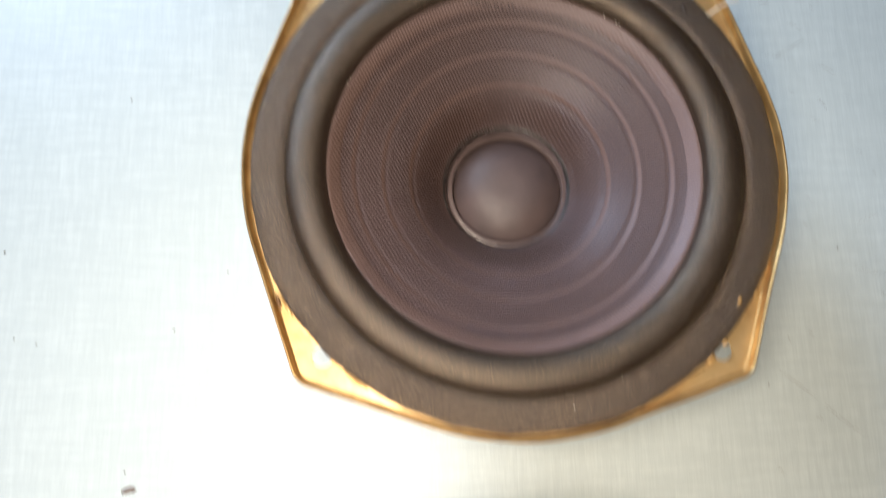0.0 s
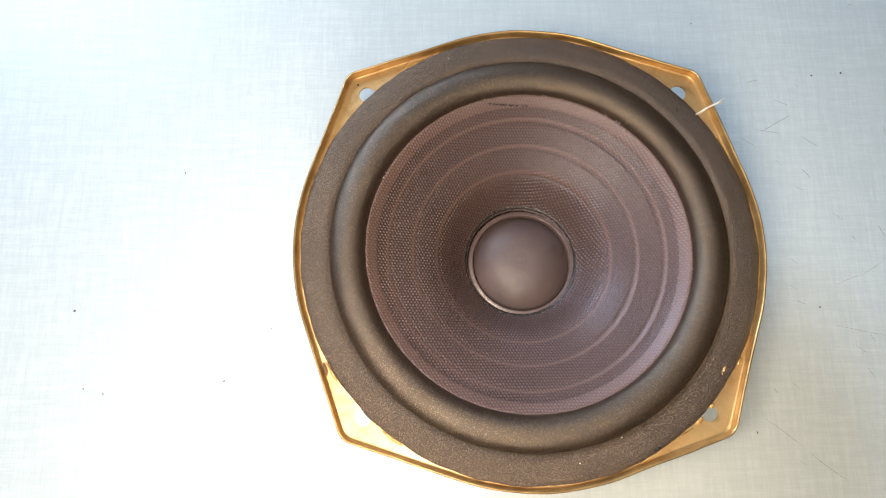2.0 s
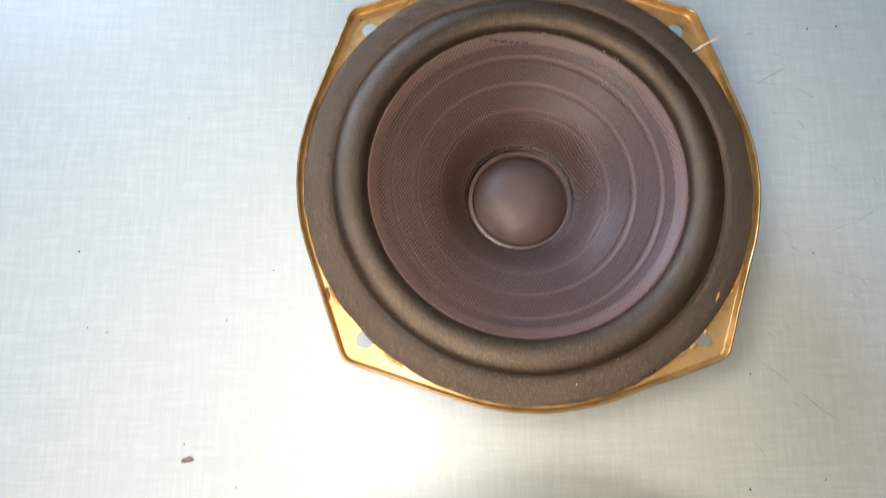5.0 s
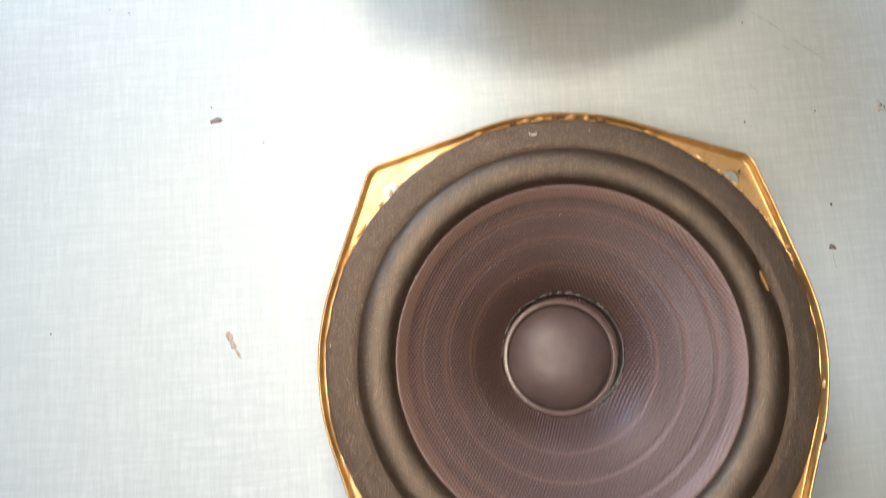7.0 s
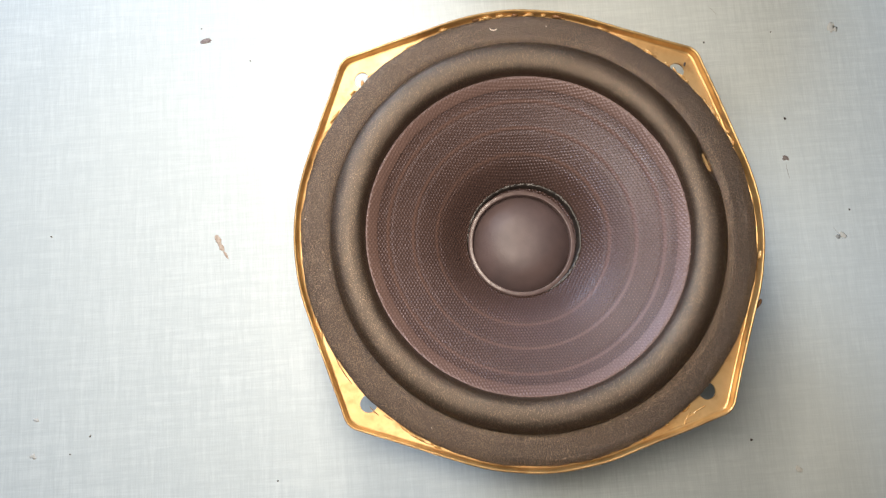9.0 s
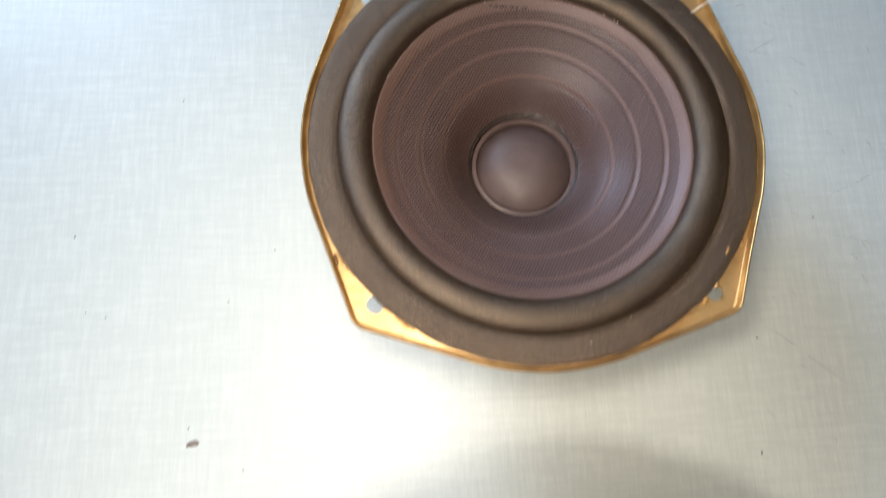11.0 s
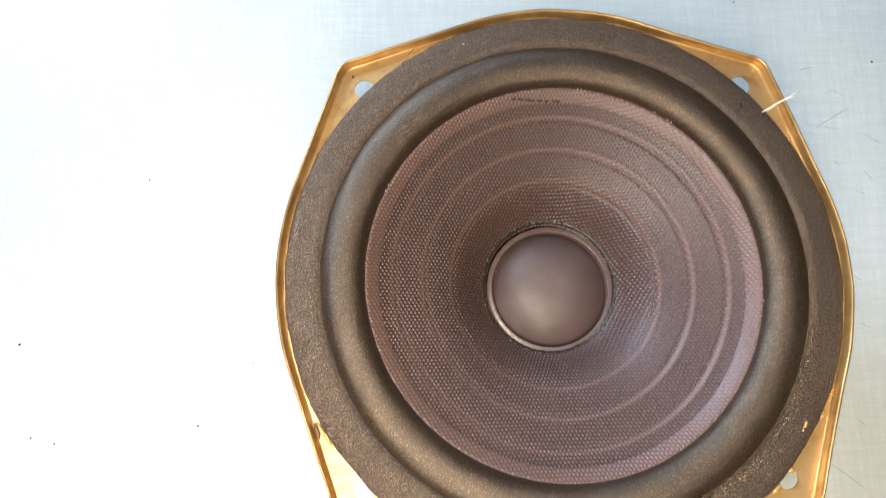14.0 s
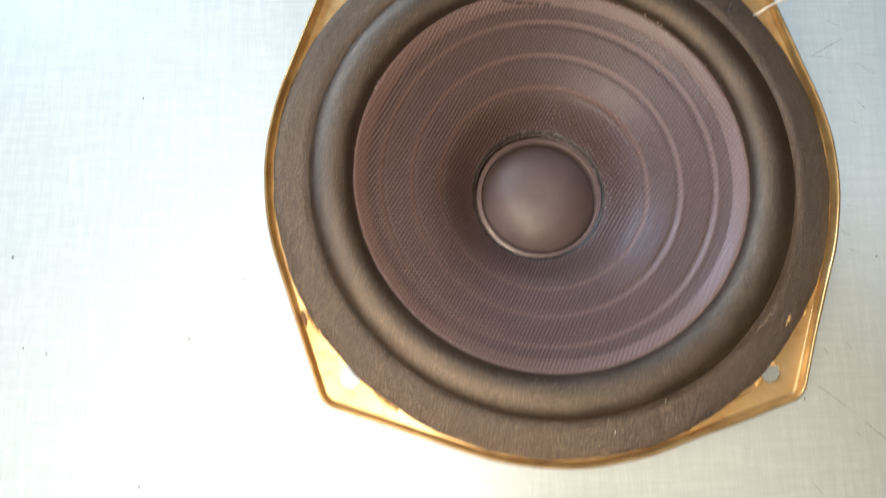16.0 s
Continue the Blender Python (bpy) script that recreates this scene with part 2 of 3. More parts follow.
# darker copy of the gold steel, with the lip wall's shade in its colour
LIP_SHADE = mottled("shaded_lip_steel", (0.42, 0.25, 0.09), (0.70, 0.48, 0.21), 120, 0.38, 0.75)
BURN = mottled("burn_stain", (0.10, 0.05, 0.02), (0.22, 0.11, 0.04), 700, 0.5)


# ---- mesh helpers ----
def mesh_of(bm, material, smooth=True, name="mesh"):
    me = bpy.data.meshes.new(name)
    bm.normal_update()
    bm.to_mesh(me)
    bm.free()
    me.materials.append(material)
    for f in me.polygons:
        f.use_smooth = smooth
    return me


def part(name, bm, material, parent, label="", smooth=True):
    ob = new(name, mesh_of(bm, material, smooth, name))
    ob.parent = parent
    return tagged(ob, label)


def lathe(profile, n=160, closed=False, wobble=None):
    """A turned form about z from (radius, height) pairs; wobble(i, angle) may shift a ring."""
    bm = bmesh.new()
    rings = []
    for i, (r, z) in enumerate(profile):
        if r < 1e-6:
            rings.append([bm.verts.new((0, 0, z))] * n)
            continue
        ring = []
        for j in range(n):
            a = 2 * math.pi * j / n
            dr, dz = wobble(i, a) if wobble else (0, 0)
            ring.append(bm.verts.new(((r + dr) * math.cos(a), (r + dr) * math.sin(a), z + dz)))
        rings.append(ring)
    pairs = list(zip(rings, rings[1:])) + ([(rings[-1], rings[0])] if closed else [])
    for a, b in pairs:
        for j in range(n):
            k = (j + 1) % n
            vs = []
            for v in (a[j], a[k], b[k], b[j]):
                if v not in vs:
                    vs.append(v)
            if len(vs) > 2:
                bm.faces.new(vs)
    bmesh.ops.recalc_face_normals(bm, faces=bm.faces)
    return bm


def box(x0, y0, z0, x1, y1, z1, bevel=0.0):
    bm = bmesh.new()
    bmesh.ops.create_cube(bm, size=1, matrix=Matrix.Translation(((x0 + x1) / 2, (y0 + y1) / 2, (z0 + z1) / 2))
                          @ Matrix.Diagonal((x1 - x0, y1 - y0, z1 - z0, 1)))
    if bevel:
        bmesh.ops.bevel(bm, geom=bm.edges[:], offset=bevel, segments=3, affect="EDGES", profile=0.5)
    return bm


def thread(points, radius, sides=6):
    """A tapered thread along points."""
    bm = bmesh.new()
    rings = []
    pts = [Vector(p) for p in points]
    for i, p in enumerate(pts):
        d = (pts[min(i + 1, len(pts) - 1)] - pts[max(i - 1, 0)]).normalized()
        s = d.cross(Vector((0.1, 0.2, 1))).normalized()
        u = s.cross(d)
        k = i / (len(pts) - 1)
        r = radius * (0.45 + 1.1 * math.sqrt(max(k * (1 - k), 0.0)))
        rings.append([bm.verts.new(p + r * (math.cos(a) * s + math.sin(a) * u)) for a in (2 * math.pi * j / sides for j in range(sides))])
    for a, b in zip(rings, rings[1:]):
        for j in range(sides):
            bm.faces.new((a[j], a[(j + 1) % sides], b[(j + 1) % sides], b[j]))
    bm.faces.new(rings[0][::-1]), bm.faces.new(rings[-1])
    return bm


def blob(x, y, z, sx, sy, sz, turn=0.0, seed=0, rough=0.25):
    """A lumpy low mound."""
    bm = bmesh.new()
    bmesh.ops.create_icosphere(bm, subdivisions=2, radius=1)
    m = pose(x, y, z, 0, 0, turn)
    for v in bm.verts:
        k = 1 + rough * noise.noise(v.co * 1.7 + Vector((seed * 3.1, seed * 1.7, 0)))
        v.co = m @ Vector((v.co.x * sx * k, v.co.y * sy * k, v.co.z * sz))
    return bm


def joined(*forms):
    """One bmesh out of several."""
    out = bmesh.new()
    for bm in forms:
        me = bpy.data.meshes.new("tmp")
        bm.to_mesh(me)
        bm.free()
        out.from_mesh(me)
        bpy.data.meshes.remove(me)
    return out


# ---- the room that closes the place ----
def structure(name, bm, material, label, category):
    return tagged(new(name, mesh_of(bm, material, False, name)), label, category, kind="structure")


X0, X1, Y0, Y1, Z0, Z1 = -1.40, 2.2, -1.9, 1.00, -0.75, 1.65
structure("floor", box(X0, Y0, Z0 - 0.1, X1, Y1, Z0), BOARDS, "very dark brown wooden floor under the work table", "floor")
structure("ceiling", box(X0, Y0, Z1, X1, Y1, Z1 + 0.1), WHITEWASH, "dull grey plaster ceiling over the work table", "ceiling")
structure("wall_west", box(X0 - 0.12, Y0, Z0, X0, Y1, Z1), PLASTER, "plain dull brown-grey plastered room wall", "wall")
structure("wall_south", box(X0, Y0 - 0.12, Z0, X1, Y0, Z1), PLASTER, "plain dull brown-grey plastered room wall", "wall")
structure("wall_east", box(X1, Y0, Z0, X1 + 0.12, Y1, Z1), PLASTER, "plain dull brown-grey plastered room wall", "wall")
# north wall round the window opening
WX0, WX1, WZ0, WZ1 = -1.00, -0.40, 0.38, 0.94
structure("wall_north", joined(
    box(X0, Y1, Z0, WX0, Y1 + 0.12, Z1), box(WX1, Y1, Z0, X1, Y1 + 0.12, Z1),
    box(WX0, Y1, Z0, WX1, Y1 + 0.12, WZ0), box(WX0, Y1, WZ1, WX1, Y1 + 0.12, Z1)),
    PLASTER, "grey-beige plastered wall with an open window hole", "wall")

# ---- the table ----
table = tagged(new("work_table"), "pale laminate work table with a fine linen weave print", "table")
table.location = (0.1, -0.1, Z0)
# the far edge of the top runs slightly askew
top_form = box(-0.75, -0.80, -Z0 - 0.028, 0.75, 0.272, -Z0, 0.003)
for v in top_form.verts:
    if v.co.y > 0:
        v.co.y += 0.033 * v.co.x
TOP = part("table_top", top_form, LAMINATE, table, "pale blue-white linen-patterned laminate top", False)
for lx, ly in ((-0.68, -0.73), (0.68, -0.73), (-0.68, 0.17), (0.68, 0.17)):
    part("table_leg", box(lx - 0.025, ly - 0.025, 0, lx + 0.025, ly + 0.025, -Z0 - 0.028, 0.003), LEG, table, "", False)


# ---- the loudspeaker drivers ----
RIM, EAR, EAR_R, PLATE_Z = 0.0853, 0.0617, 0.0070, 0.0705
HOLE, HOLE_R = 0.0600, 0.0031


def hull(offset, steps=40):
    """The flange's outline, moved outwards by offset: a circle and four ears, joined by tangents. Points with their outward normals."""
    R, e, dist = RIM + offset, EAR_R + offset, EAR * math.sqrt(2)
    half = math.acos((R - e) / dist)
    out = []
    for q in range(4):
        mid = math.pi / 4 + q * math.pi / 2
        c = (dist * math.cos(mid), dist * math.sin(mid))
        for i in range(17):
            a = mid - half + 2 * half * i / 16
            out.append((c[0] + e * math.cos(a), c[1] + e * math.sin(a)))
        a0, a1 = mid + half, mid + math.pi / 2 - half
        p, n = out[-1], (R * math.cos(a0), R * math.sin(a0))
        out += [(p[0] + (n[0] - p[0]) * k / 6, p[1] + (n[1] - p[1]) * k / 6) for k in range(1, 6)]
        out += [(R * math.cos(a0 + (a1 - a0) * i / steps), R * math.sin(a0 + (a1 - a0) * i / steps)) for i in range(steps + 1)]
        p, mid2 = out[-1], mid + math.pi / 2
        a = mid2 - half
        n = (dist * math.cos(mid2) + e * math.cos(a), dist * math.sin(mid2) + e * math.sin(a))
        out += [(p[0] + (n[0] - p[0]) * k / 6, p[1] + (n[1] - p[1]) * k / 6) for k in range(1, 6)]
    return out


def flange_plate():
    """The flat pressed plate with the cone's opening and four screw holes."""
    cu = bpy.data.curves.new("plate", "CURVE")
    cu.dimensions, cu.fill_mode, cu.extrude = "2D", "BOTH", 0.0004
    loops = [hull(-0.0016)]
    loops.append([(0.0715 * math.cos(a), 0.0715 * math.sin(a)) for a in (2 * math.pi * i / 120 for i in range(120))])
    for sx, sy in ((1, 1), (-1, 1), (-1, -1), (1, -1)):
        loops.append([(sx * HOLE + HOLE_R * math.cos(a), sy * HOLE + HOLE_R * math.sin(a)) for a in (2 * math.pi * i / 32 for i in range(32))])
    for pts in loops:
        s = cu.splines.new("POLY")
        s.points.add(len(pts) - 1)
        s.use_cyclic_u = True
        for p, (x, y) in zip(s.points, pts):
            p.co = (x, y, 0, 1)
    ob = bpy.data.objects.new("plate", cu)
    scene.collection.objects.link(ob)
    me = bpy.data.meshes.new_from_object(ob.evaluated_get(bpy.context.evaluated_depsgraph_get()))
    bm = bmesh.new()
    bm.from_mesh(me)
    bpy.data.objects.remove(ob)
    bpy.data.curves.remove(cu)
    bpy.data.meshes.remove(me)
    bmesh.ops.translate(bm, verts=bm.verts, vec=(0, 0, PLATE_Z - 0.0004))
    return bm


LIP = [(-0.0016, 0.0), (-0.0014, 0.00003), (-0.0012, 0.00012), (-0.00098, 0.0004), (-0.00085, 0.0010), (-0.00075, 0.0019), (-0.0006, 0.0027), (-0.0003, 0.0031),
       (0.0, 0.0031), (0.0, 0.0), (-0.0016, -0.0008)]
EDGE_LINE = [(0.0, 0.0014), (0.00002, 0.00307), (0.00015, 0.0030), (0.00027, 0.0027), (0.00033, 0.0020), (0.00033, -0.0010), (-0.0006, -0.0012)]






def flange_lip(prof):
    """The upturned edge of the flange, a profile swept round its outline."""
    bm = bmesh.new()
    rings = []
    for off, z in prof:
        ring = []
        for i, (x, y) in enumerate(hull(off)):
            dent = 0.00022 * noise.noise(Vector((x * 70, y * 70, 1.3)))
            ring.append(bm.verts.new((x * (1 + dent / 0.09), y * (1 + dent / 0.09), PLATE_Z + z + dent)))
        rings.append(ring)
    for a, b in zip(rings, rings[1:] + rings[:1]):
        for j in range(len(a)):
            k = (j + 1) % len(a)
            bm.faces.new((a[j], a[k], b[k], b[j]))
    bmesh.ops.recalc_face_normals(bm, faces=bm.faces)
    return bm


CONE_LINE = [(0.0219, 0.0412), (0.0270, 0.0484), (0.0336, 0.0550), (0.0425, 0.0600), (0.0520, 0.0644), (0.0585, 0.0683), (0.0600, 0.0692)]


def cone_height(r):
    for (r0, z0), (r1, z1) in zip(CONE_LINE, CONE_LINE[1:]):
        if r <= r1:
            return z0 + (z1 - z0) * (r - r0) / (r1 - r0)
    return CONE_LINE[-1][1]


def cone_profile():
    out = []
    for i in range(131):
        r = 0.0214 + (0.0604 - 0.0214) * i / 130
        z = sum(cone_height(max(r + d, 0.0219)) for d in (-0.003, -0.0015, 0, 0.0015, 0.003)) / 5
        for ridge in RIDGES:
            z += 0.00012 * math.exp(-((r - ridge - 0.0009) / 0.0007) ** 2) - 0.00026 * math.exp(-((r - ridge + 0.0006) / 0.0006) ** 2)
        if r > 0.0583:
            z += 0.0004
        out.append((r, z))
    return out


def loudspeaker(label, seed, cap_size, cap_dx, cap_dy, cap_lift, bead_dx, bead_dy, dent=0.0):
    """A bass driver lying on its magnet, face up."""
    th = tagged(new("loudspeaker_driver"), label, "loudspeaker", "loudspeaker drivers on the table")
    rnd = random.Random(seed)
    # magnet system
    part("back_plate", lathe([(0, 0), (0.038, 0), (0.0395, 0.0012), (0.0395, 0.0055), (0.038, 0.006), (0, 0.006)], 64), ZINC, th, "zinc-plated steel back plate")
    part("magnet", lathe([(0, 0.006), (0.042, 0.006), (0.044, 0.007), (0.044, 0.019), (0.042, 0.020), (0, 0.020)], 64), MAGNET, th, "black ferrite ring magnet")
    part("basket", lathe([(0.020, 0.0202), (0.043, 0.0202), (0.046, 0.023), (0.0715, 0.062), (0.0735, 0.0702), (0.0727, 0.0702), (0.0705, 0.0625),
                          (0.0452, 0.0235), (0.0425, 0.0212), (0.020, 0.0212)], 96, True), GOLD, th, "gold-passivated pressed steel basket")
    plate = part("flange", flange_plate(), GOLD, th, "gold-passivated steel flange with four screw holes", False)
    part("lip", flange_lip(LIP), LIP_SHADE, plate, "upturned brown-mottled gold steel edge, darkened for its wall's shade")
    part("rim", flange_lip(EDGE_LINE), RIM_SHADE, plate, "brown outer rim, darkened for the shade along its edge")

    # foam gasket, with a slightly ragged outer edge
    def ragged(i, a):
        w = noise.noise(Vector((math.cos(a) * 9 + seed, math.sin(a) * 9, 0.3))) * 0.0004 + noise.noise(Vector((math.cos(a) * 40, math.sin(a) * 40 + seed, 0))) * 0.00022
        return (w if i in (0, 1, 2) else 0.0), 0.00015 * noise.noise(Vector((math.cos(a) * 14, math.sin(a) * 14 + seed, i)))

    part("gasket", lathe([(0.0833, PLATE_Z + 0.0001), (0.0833, PLATE_Z + 0.0013), (0.0829, PLATE_Z + 0.0017), (0.0800, PLATE_Z + 0.0018), (0.0760, PLATE_Z + 0.0018),
                          (0.0728, PLATE_Z + 0.0016), (0.0722, PLATE_Z + 0.0001)], 360, True, ragged), GASKET, th, "dark brown speckled foam gasket ring")
    # half-roll surround
    prof = [(0.0738, PLATE_Z + 0.0012), (0.0731, PLATE_Z + 0.0015)]
    for i in range(25):
        a = math.pi * i / 24
        prof.append((0.0664 + 0.0064 * math.cos(a), PLATE_Z + 0.0002 + 0.0050 * math.sin(a) ** 0.9 - 0.0007 * i / 24))
    prof += [(0.0596, PLATE_Z - 0.0009), (0.0590, PLATE_Z - 0.0017)]
    
    def sag(i, a):
        near = math.exp(-((a - radians(19)) / 0.075) ** 2) * math.exp(-((i - 6) / 3.5) ** 2)
        return -0.4 * dent * near, -dent * near + 0.00012 * noise.noise(Vector((math.cos(a) * 12, math.sin(a) * 12 + seed, i * 0.15)))

    part("surround", lathe(prof, 300, False, sag), ROLL, th, "dark foam half-roll surround")
    cone = part("cone", lathe(cone_profile(), 256), CONE, th, "brown woven cone with three moulded ridges")
    # black glue at the foot of the cone, voice-coil ring and dust cap
    bead_lift = 0.0 if dent else -0.0008
    bead = lathe([(0.0208, 0.0400), (0.0215, 0.0424), (0.0219, 0.0434), (0.0224, 0.0441), (0.0230, 0.0440)], 260, False,
                 lambda i, a: (0.00035 * noise.noise(Vector((math.cos(a) * 30, math.sin(a) * 30 + seed, i))), bead_lift + 0.0005 * noise.noise(Vector((math.cos(a) * 48, math.sin(a) * 48, seed + i)))
                                + 0.95 * (bead_dx * math.cos(a) + bead_dy * math.sin(a))))
    bmesh.ops.translate(bead, verts=bead.verts, vec=(bead_dx, bead_dy, 0))
    part("glue_bead", bead, TAR, cone, "glossy black glue bead")
    part("cone_edge", lathe([(0.0606, 0.0692), (0.0603, 0.0699), (0.0597, 0.0700), (0.0590, 0.0696), (0.0582, 0.0690), (0.0574, 0.0684), (0.0566, 0.0678), (0.0560, 0.0672)], 256), EDGE, cone, "smooth pale brown cone edge")
    ring = lathe([(0.0217, 0.0385), (0.0217, 0.0412), (0.0215, 0.0418), (0.0211, 0.0420), (0.0203, 0.0419), (0.0200, 0.0420), (0.0198, 0.0417), (0.0197, 0.0385)], 128)
    bmesh.ops.scale(ring, verts=ring.verts, vec=(cap_size, cap_size, 1))
    bmesh.ops.translate(ring, verts=ring.verts, vec=(cap_dx, cap_dy, cap_lift))
    part("coil_ring", ring, NECK, th, "flat glossy rim round the dust cap")
    dome = [(0.0199, 0.0380)]
    for i in range(25):
        k = i / 24
        r = 0.0197 * (1 - k) ** 0.8
        dome.append((r, 0.0388 + 0.0082 * (1 - (r / 0.0197) ** 3.1)))
    capm = lathe(dome, 128)
    bmesh.ops.scale(capm, verts=capm.verts, vec=(cap_size, cap_size, 1))
    bmesh.ops.translate(capm, verts=capm.verts, vec=(cap_dx, cap_dy, cap_lift))
    part("dust_cap", capm, CAP, th, "smooth brown-grey domed dust cap")

    # amber glue squeezed out along the gasket
    for q in range(4):
        for i in range(5 if seed == 2 else 3):
            a = math.pi / 4 + q * math.pi / 2 + rnd.choice((-1, 1)) * rnd.uniform(0.10, 0.40)
            r, ln = 0.0837 + rnd.uniform(-0.0002, 0.0003), rnd.uniform(0.001, 0.0045)
            part("glue_smear", blob(r * math.cos(a), r * math.sin(a), PLATE_Z + 0.0002, 0.0005, ln, 0.0006, math.degrees(a), rnd.random() * 50, 0.8), AMBER, plate, "dried amber glue")
    # pale crumbs caught on the foam
    for i in range(16):
        a, r = rnd.uniform(0, 2 * math.pi), rnd.choice((rnd.uniform(0.060, 0.0605), rnd.uniform(0.0735, 0.083)))
        s = rnd.uniform(0.00010, 0.00024)
        z = PLATE_Z + 0.0018 if r > 0.07 else 0.0702
        part("crumb", blob(r * math.cos(a), r * math.sin(a), z, s, s * 1.3, s, rnd.uniform(0, 180), i, 0.5), FIBRE, th, "pale crumb of dust")
    return th, plate, cone


first, first_plate, first_cone = loudspeaker("gold-flanged bass driver with brown cone, face up on the table", 1, 1.0, 0.0007, -0.0006, 0.0004, 0.0002, 0.0001)
second, second_plate, second_cone = loudspeaker("gold-flanged bass driver with brown cone and off-centre dust cap", 2, 1.01, 0.0009, -0.0004, 0.0022, 0.0019, 0.0011, 0.0034)
second.matrix_world = pose(-0.0024, -0.2240, 0, 0, 0, -1.5)

# ---- marks on the first driver ----
part("thread", joined(thread([(0.0650, 0.0500, 0.0723), (0.0685, 0.0518, 0.0739), (0.0725, 0.0536, 0.0747), (0.0762, 0.0558, 0.0752)], 0.00032),
                      thread([(0.0662, 0.0500, 0.0724), (0.0698, 0.0524, 0.0742), (0.0735, 0.0538, 0.0749), (0.0756, 0.0538, 0.0751)], 0.00024)),
     FIBRE, first, "pale frayed thread stuck to the edge")
part("glue_lump", joined(blob(0.0662, -0.0452, 0.0721, 0.0005, 0.0013, 0.0006, -32, 3, 0.6), blob(0.0653, -0.0468, 0.0719, 0.0004, 0.0006, 0.0005, 10, 4, 0.6)), AMBER, first_plate, "shiny dried glue lump")
part("glue_lump", joined(blob(0.0606, -0.0576, 0.0712, 0.0012, 0.0010, 0.0009, 20, 5, 0.4), blob(0.0560, -0.0626, 0.0711, 0.0018, 0.0011, 0.0009, 40, 6, 0.5)), AMBER, first_plate, "amber glue lump by the screw hole")
part("dark_spot", blob(0.0581, 0.0523, 0.0723, 0.0007, 0.0007, 0.0002, 0, 7, 0.4), SOOT, first, "dark oily spot on the foam")
part("burn_mark", blob(-0.0733, -0.0436, 0.0711, 0.0007, 0.0024, 0.0005, 18, 8, 0.5), BURN, first_plate, "dark brown burn mark on the gold edge")
rnd = random.Random(11)
# an unreadable row of stamped dashes near the cone's edge
stamp = []
for k in (0.0, 0.10, 0.16, 0.25, 0.31, 0.37, 0.41, 0.52, 0.56, 0.68, 0.84, 0.93):
    x, y = -0.0128 + 0.0152 * k, 0.0563 - 0.0006 * k
    stamp.append(blob(x, y, cone_height(math.hypot(x, y)) + 0.0019, rnd.uniform(0.0004, 0.0008), 0.00032, 0.0003, rnd.uniform(-20, 20), k * 9, 0.4))
part("stamped_row", joined(*stamp), SOOT, first_cone, "row of tiny black stamped dashes")
# bright glue beads where roll and cone meet
for a0, a1, n in ((22, 62, 16), (66, 78, 4), (-24, 2, 5)):
    for i in range(n):
        a = radians(rnd.uniform(a0, a1))
        r, s = 0.0602 + rnd.uniform(-0.0002, 0.0003), rnd.uniform(0.00012, 0.00030)
        part("glue_dot", blob(r * math.cos(a), r * math.sin(a), 0.0705, s, s * 1.7, s, math.degrees(a), i, 0.4), FIBRE if rnd.random() < 0.45 else TAR, first_cone, "dot of glue")

# ---- marks on the second driver ----
part("dark_spot", blob(0.0634, 0.0625, 0.0706, 0.0004, 0.0009, 0.0002, -15, 9, 0.4), SOOT, second_plate, "black fleck by the screw hole")
part("glue_lump", joined(blob(-0.0565, 0.0615, 0.0707, 0.0016, 0.0007, 0.0005, 30, 12, 0.7), blob(-0.0600, 0.0585, 0.0707, 0.0007, 0.0012, 0.0004, 10, 13, 0.7)), AMBER, second_plate, "amber glue lump by the screw hole")
for i in range(14):
    a = radians(rnd.uniform(20, 150))
    part("glue_smear", blob(0.0840 * math.cos(a), 0.0840 * math.sin(a), 0.0711, 0.0005, rnd.uniform(0.0008, 0.003), 0.0007, math.degrees(a), i + 30, 0.8), AMBER, second_plate, "dried amber glue")

Z_PLATE = PLATE_Z + 0.0001


def strand(name, points, radius, material, parent, label, z=Z_PLATE):
    return part(name, thread([(x, y, z) for x, y in points], radius), material, parent, label)


# glue squeezed out beside the gasket of the second driver
RUN = ((0.0424, 0.0715), (0.0474, 0.0683), (0.0524, 0.0652), (0.0580, 0.0604), (0.0634, 0.0548), (0.0694, 0.0470), (0.0734, 0.0404), (0.0764, 0.0352), (0.0794, 0.0270))
for i in range(26):
    k = rnd.uniform(0, len(RUN) - 1.001)
    (ax, ay), (bx, by) = RUN[int(k)], RUN[int(k) + 1]
    x, y = ax + (bx - ax) * (k % 1), ay + (by - ay) * (k % 1)
    part("glue_lump", blob(x + rnd.uniform(-0.0004, 0.0004), y + rnd.uniform(-0.0004, 0.0004), 0.0713, rnd.uniform(0.0003, 0.0007), rnd.uniform(0.0006, 0.0015), rnd.uniform(0.0005, 0.0009),
                                math.degrees(math.atan2(y, x)) + rnd.uniform(-25, 25), i + 60, 0.8), AMBER, second_plate, "shiny dried amber glue")
for i, (x, y) in enumerate(((-0.0160, 0.0822), (-0.0120, 0.0830), (-0.0066, 0.0836), (-0.0010, 0.0838), (0.0044, 0.0838), (0.0100, 0.0834), (0.0154, 0.0826),
                            (0.0836, -0.0120), (0.0832, -0.0200), (0.0812, -0.0300))):
    part("glue_lump", blob(x, y, 0.0718, 0.0006, rnd.uniform(0.0010, 0.0022), 0.0009, math.degrees(math.atan2(y, x)) + rnd.uniform(-12, 12), i + 90, 0.8), AMBER if i % 3 else BURN, second_plate, "dried amber glue")
strand("crack", ((-0.0716, -0.0430), (-0.0700, -0.0465), (-0.0682, -0.0495), (-0.0656, -0.0530)), 0.00020, BURN, second_plate, "brown crack in dried glue")
